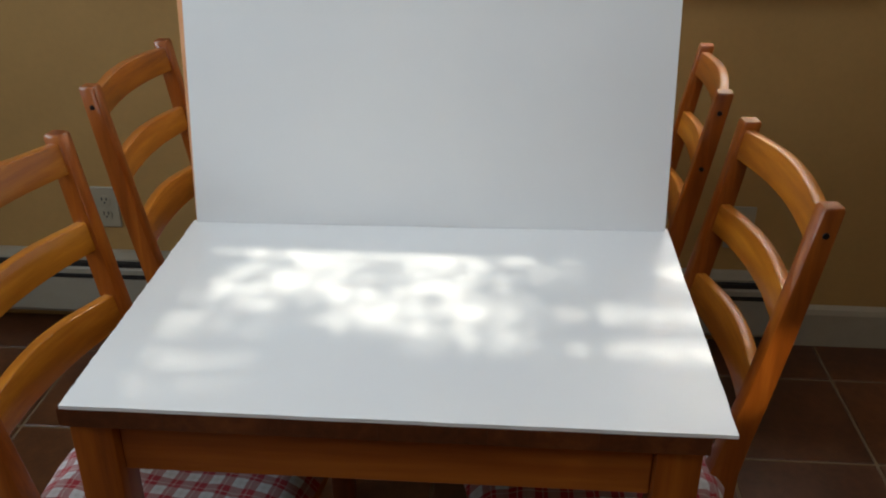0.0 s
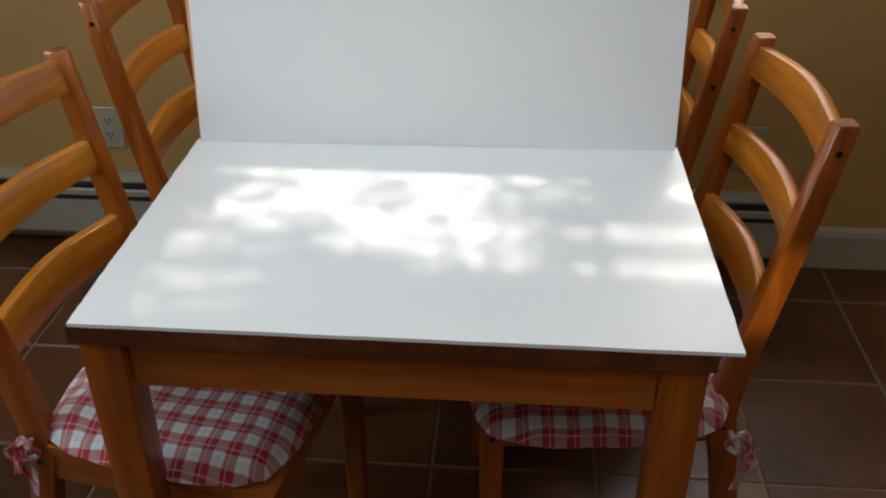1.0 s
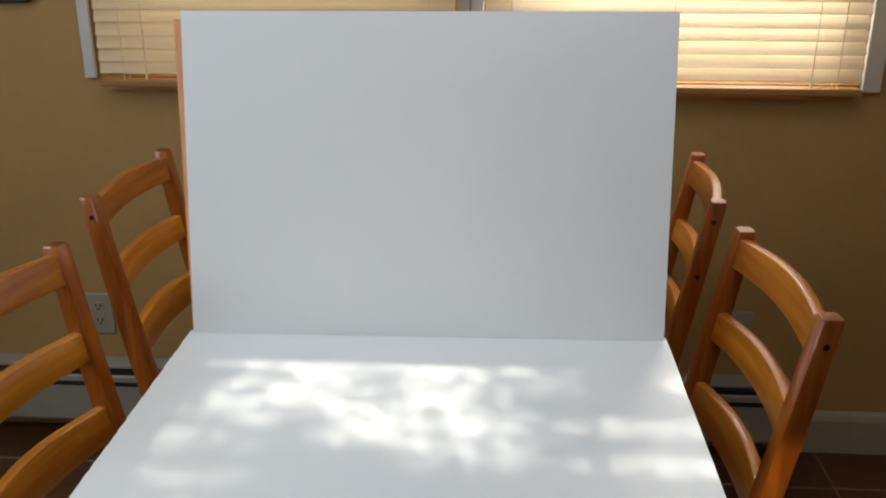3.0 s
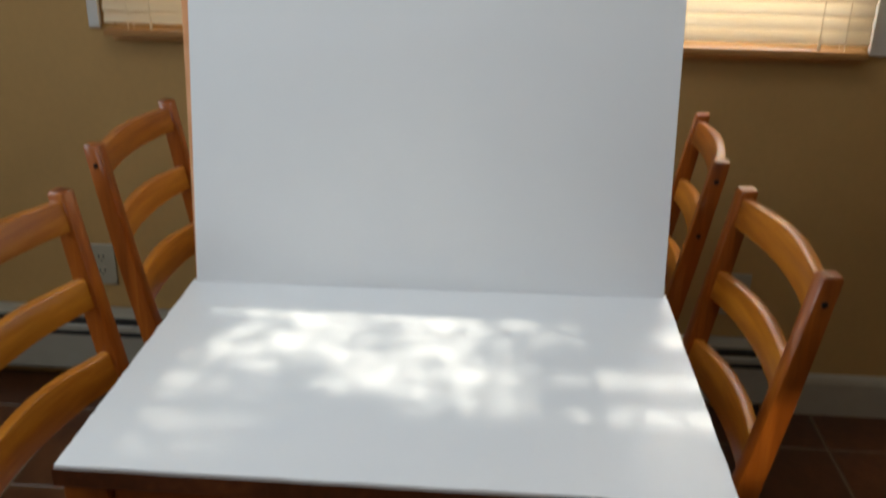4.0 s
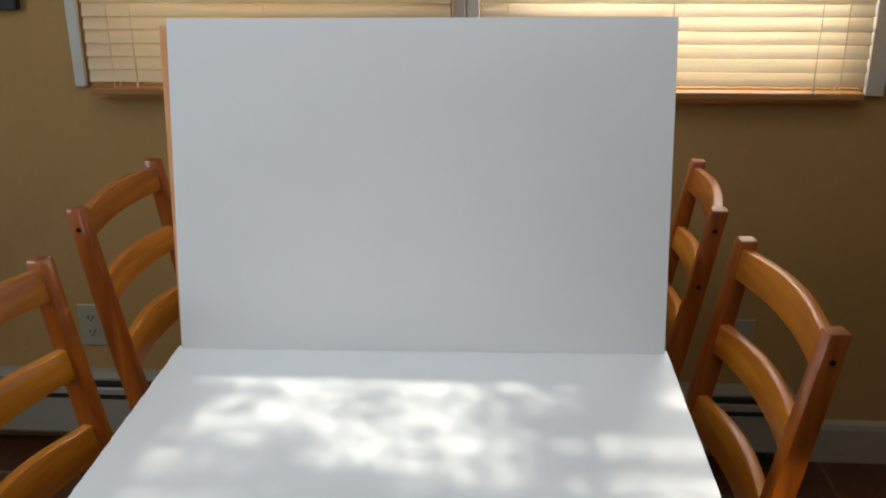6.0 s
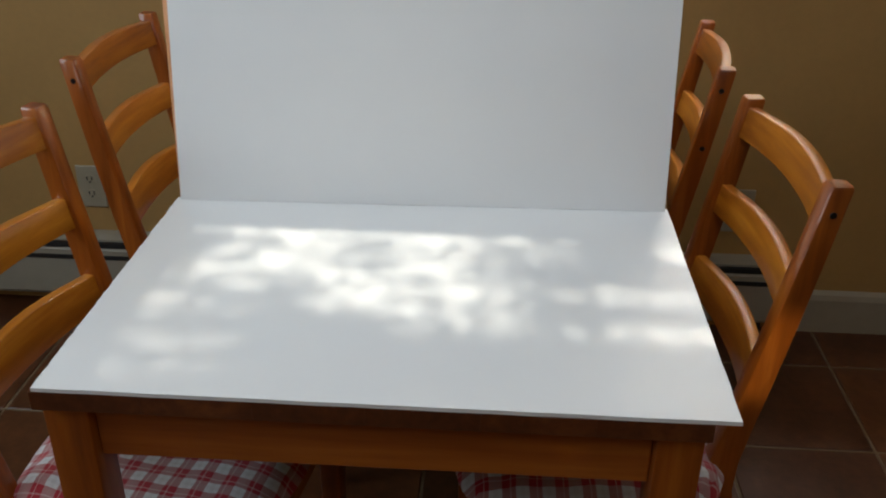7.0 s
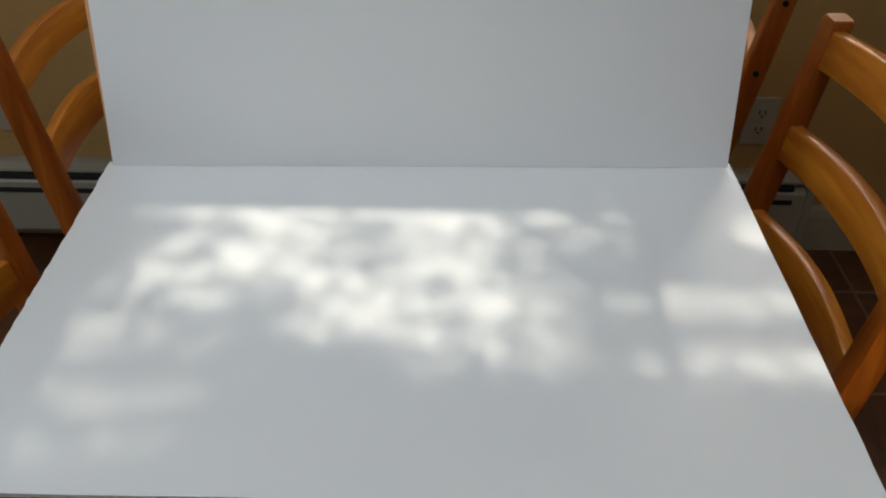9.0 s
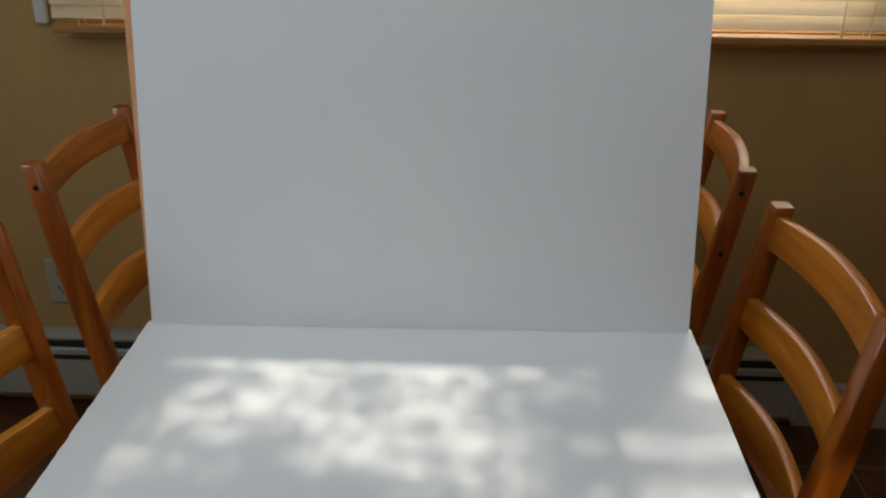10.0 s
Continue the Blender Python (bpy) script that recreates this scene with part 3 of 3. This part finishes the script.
def make_cushion(seed, label):
    """Tufted-looking check pad on a chair seat, with gathered edge and two ties."""
    rnd = random.Random(seed)
    pad = thing("seat_cushion", label, "cushion", group="cushions on the chairs")
    x0, x1, w0, w1 = -0.172, 0.232, 0.214, 0.236
    N, M = 26, 26
    bm = bmesh.new()

    def pt(u, v, top):
        s, t = 2 * u - 1, 2 * v - 1
        # squared disc for rounded corners
        cs, ct = s * math.sqrt(1 - 0.28 * t * t * abs(t)), t * math.sqrt(1 - 0.28 * s * s * abs(s))
        x = (x0 + x1) / 2 + cs * (x1 - x0) / 2
        w = w0 + (w1 - w0) * (cs + 1) / 2
        y = ct * w
        e = max(abs(s), abs(t))
        puff = (1 - e ** 5) ** 0.5 if e < 1 else 0
        wr = noise.noise(Vector((x * 14 + seed, y * 14, seed * 3.1))) * 0.004 + noise.noise(Vector((x * 40, y * 40 + seed, 1))) * 0.0022
        wr *= 1 + 1.5 * max(0.0, -cs)
        z = 0.4575 - 0.008 * max(0.0, e - 0.8) / 0.2 + (0.028 * puff + wr * (0.4 + puff) if top else -0.0145 * min(1, puff * 1.2))
        edge = noise.noise(Vector((x * 30, y * 30, seed))) * 0.004 * (e > 0.93)
        return (x + edge * s, y + edge * t, z)
    grid = {}
    for top in (True, False):
        for i in range(N + 1):
            for j in range(M + 1):
                rim = i in (0, N) or j in (0, M)
                if rim and not top:
                    grid[i, j, top] = grid[i, j, True]
                else:
                    grid[i, j, top] = bm.verts.new(pt(i / N, j / M, top))
        for i in range(N):
            for j in range(M):
                q = [grid[i, j, top], grid[i + 1, j, top], grid[i + 1, j + 1, top], grid[i, j + 1, top]]
                bm.faces.new(q if top else q[::-1])
    part("pad", bm, PLAID, pad, smooth=True)
    for s in (-1, 1):
        bx, by = leg_profile(0.46) + 0.006, s * 0.199
        for k in range(2):
            rings = []
            n = 14
            drop = 0.115 - 0.05 * k
            for i in range(n + 1):
                f = i / n
                p = Vector((bx - 0.022 * min(1, f * 3) - 0.010 * k + 0.004 * math.sin(f * 6 + seed), by + s * (0.006 + 0.010 * k), 0.462 - drop * f))
                w = 0.0035 + 0.0045 * min(1, f * 3) + 0.0012 * math.sin(i * 1.7 + k)
                a = 0.5 * math.sin(i * 0.6 + k * 2 + seed)
                d = Vector((math.cos(a), math.sin(a), 0)) * w
                nrm = Vector((-math.sin(a), math.cos(a), 0)) * 0.001
                rings.append([p - d - nrm, p + d - nrm, p + d + nrm, p - d + nrm])
            part("tie", loft(rings), PLAID, pad, "hanging check cotton tie")
        loop = [(bx - 0.012 + 0.016 * math.cos(a), by + s * (0.008 + 0.006 * math.sin(a * 2)), 0.440 + 0.018 * math.sin(a)) for a in [2 * math.pi * i / 16 for i in range(17)]]
        part("tie_bow", tube(loop, 0.0042, 6), PLAID, pad, "knotted check cotton bow", smooth=True)
    return pad


# each row: place of the seat's middle, turn, label
CHAIRS = [
    (0.288, 0.442, 184.1, "orange-stained pine ladder-back chair, sunlit on one post"),
    (0.2826, 0.981, 174.8, "orange-stained pine ladder-back chair tucked in near the wall"),
    (-0.3665, 0.280, -8.3, "orange-stained pine ladder-back chair with a check cushion"),
    (-0.3885, 0.902, -2.2, "orange-stained pine ladder-back chair tucked in beside the outlet"),
]
first = None
for i, (x, y, turn, label) in enumerate(CHAIRS):
    m = pose(x, y, 0, 0, 0, turn)
    if first is None:
        first = make_chair(label)
        first.matrix_world = m
        ob = first
    else:
        ob = tagged(copy_thing(first, m), label)
    if i == 1:
        post = next(c for c in ob.children if c.name.startswith("back_post") and max(v.co.y for v in c.data.vertices) > 0)
        dowel = new("bolt", finish("bolt", disc((leg_profile(0.755), 0.1871, 0.755), (0, 1, 0), 0.0052, 0.002), BOLT))
        dowel.parent = post
    pad = make_cushion(i + 1, ("red and white plaid cotton seat cushion, partly sunlit", "red and white plaid cotton seat cushion under the table", "red, white and grey plaid cotton seat cushion with a knotted tie", "red and white plaid cotton seat cushion behind the table leg")[i])
    pad.matrix_world = (pose(0, -0.053, 0) if i == 0 else pose(0, 0.008, 0)) @ m

# ---- unseen tree outside, its leaves set over the ceiling openings to shape the dapples ----
tree = thing("tree", "unseen leafy garden tree, crown shaped to dapple the sun", "tree")
part("trunk", tube([(-1.0, -7.5, -0.3), (-0.95, -7.3, 1.5), (-0.8, -6.9, 3.2), (-0.6, -6.2, 4.6), (-0.4, -5.2, 5.6)], [0.22, 0.18, 0.15, 0.11, 0.05], 10), BARK, tree)
part("limb", tube([(-0.8, -6.9, 3.2), (-0.2, -5.8, 4.0), (0.3, -3.6, 3.9), (0.6, -2.2, 3.2)], [0.09, 0.06, 0.04, 0.012], 7), BARK, tree)
part("limb", tube([(-0.85, -7.0, 2.8), (-1.2, -5.6, 3.7), (-0.9, -3.6, 3.8), (-0.6, -2.2, 3.2)], [0.09, 0.06, 0.04, 0.012], 7), BARK, tree)


def step(a, b, v):
    f = min(1.0, max(0.0, (v - a) / (b - a)))
    return f * f * (3 - 2 * f)


# thin places in the crown, named by where their light falls on the table: middle, reach and how open it is
THIN = [(-0.07, 0.425, 0.27, 0.085, 0.66), (-0.13, 0.295, 0.20, 0.075, 0.64), (-0.03, 0.335, 0.20, 0.085, 0.58), (0.00, 0.240, 0.18, 0.075, 0.56),
        (0.09, 0.160, 0.12, 0.036, 0.34), (-0.26, 0.200, 0.11, 0.042, 0.34), (-0.28, 0.110, 0.11, 0.030, 0.30), (-0.27, 0.050, 0.11, 0.018, 0.22),
        (0.19, 0.400, 0.09, 0.085, 0.30), (0.325, 0.250, 0.14, 0.034, 0.46), (0.325, 0.158, 0.14, 0.026, 0.38)]
# gaps with clean edges, towards the board's side edge and a chair's post
CLEAR = [(0.366, 0.385, 0.030, 0.075, 0.62), (0.495, 0.195, 0.06, 0.058, 0.7)]


def openness(x, y):
    """How much sun the crown lets through towards a table point: soft gaps with ragged, streaky edges."""
    for cx, cy, rx, ry, most in CLEAR:
        if abs(x - cx) < rx and abs(y - cy) < ry:
            return most
    drift = noise.noise(Vector((x * 7, y * 11, 4.0)))
    x, y = x + 0.035 * drift, y + 0.022 * noise.noise(Vector((x * 6, y * 13, 9.0)))
    gap = 0.0
    for cx, cy, rx, ry, most in THIN:
        d = ((x - cx) / rx) ** 2 + ((y - cy) / ry) ** 2
        gap = max(gap, most * (1 - step(0.25, 1.35, d)))
    broken = noise.noise(Vector((x * 8, y * 19, 23.2))) + 0.28 * noise.noise(Vector((x * 20, y * 42, 29.2))) + 0.14 * noise.noise(Vector((x * 45, y * 90, 5.0)))
    return max(0.0, gap * (1.0 + 0.72 * broken))


rnd = random.Random(5)
verts, faces = [], []
LEAF_SHAPE = ((0, -1.5, 0), (0.55, -0.5, 0.1), (0.45, 0.6, 0.1), (0, 1.6, -0.1), (-0.45, 0.6, 0.1), (-0.55, -0.5, 0.1))


def add_leaf(c, size):
    q = Euler((rnd.uniform(-0.9, 0.9), rnd.uniform(-0.9, 0.9), rnd.uniform(0, 6.3))).to_matrix()
    k = len(verts)
    verts.extend(c + q @ Vector(p) * size for p in LEAF_SHAPE)
    faces.append(tuple(range(k, k + 6)))


# Leaves placed along the sun's rays as a mask for the table's dapples.
for _ in range(105000):
    x, y = rnd.uniform(-0.42, 0.86), rnd.uniform(-0.48, 0.50)
    light = openness(x, y)
    depth = -math.log(max(0.02, min(1.0, light)))
    if rnd.random() < depth / 3.9:
        add_leaf(Vector((x, y, 0.746)) + TO_SUN * rnd.uniform(2.55, 3.15), rnd.uniform(0.0045, 0.0085))
made = 15000
while made < 18000:
    a, d = rnd.uniform(0, 6.3), rnd.uniform(0.3, 2.6)
    add_leaf(Vector((-0.4 + d * math.cos(a) * 1.2, -6.3 + d * math.sin(a), 5.2 + rnd.uniform(-1.1, 1.4) * (1 - d / 3))), rnd.uniform(0.03, 0.06))
    made += 1
crown_mesh = bpy.data.meshes.new("crown")
crown_mesh.from_pydata(verts, [], faces)
crown_mesh.materials.append(LEAF)
crown = tagged(new("crown", crown_mesh), kind="stuff")
crown.parent = tree

# ---- floor tiles ----
STEP = 0.336
tile_mesh = finish("tile", box((-STEP / 2 + 0.0035, -STEP / 2 + 0.0035, -0.012), (STEP / 2 - 0.0035, STEP / 2 - 0.0035, 0.0), 0.002, 1), TILE)
for i in range(-6, 7):
    for j in range(-9, 6):
        x, y = -0.018 + STEP * (i + 0.5), 0.565 + STEP * (j + 0.5)
        if WEST - 0.12 < x < EAST + 0.12 and SOUTH - 0.12 < y < NORTH + 0.12:
            t = new("tile", tile_mesh)
            t.matrix_world = pose(x, y, random.uniform(-0.0006, 0.0), 0, 0, 90 * random.randrange(4))
            t.parent = floor
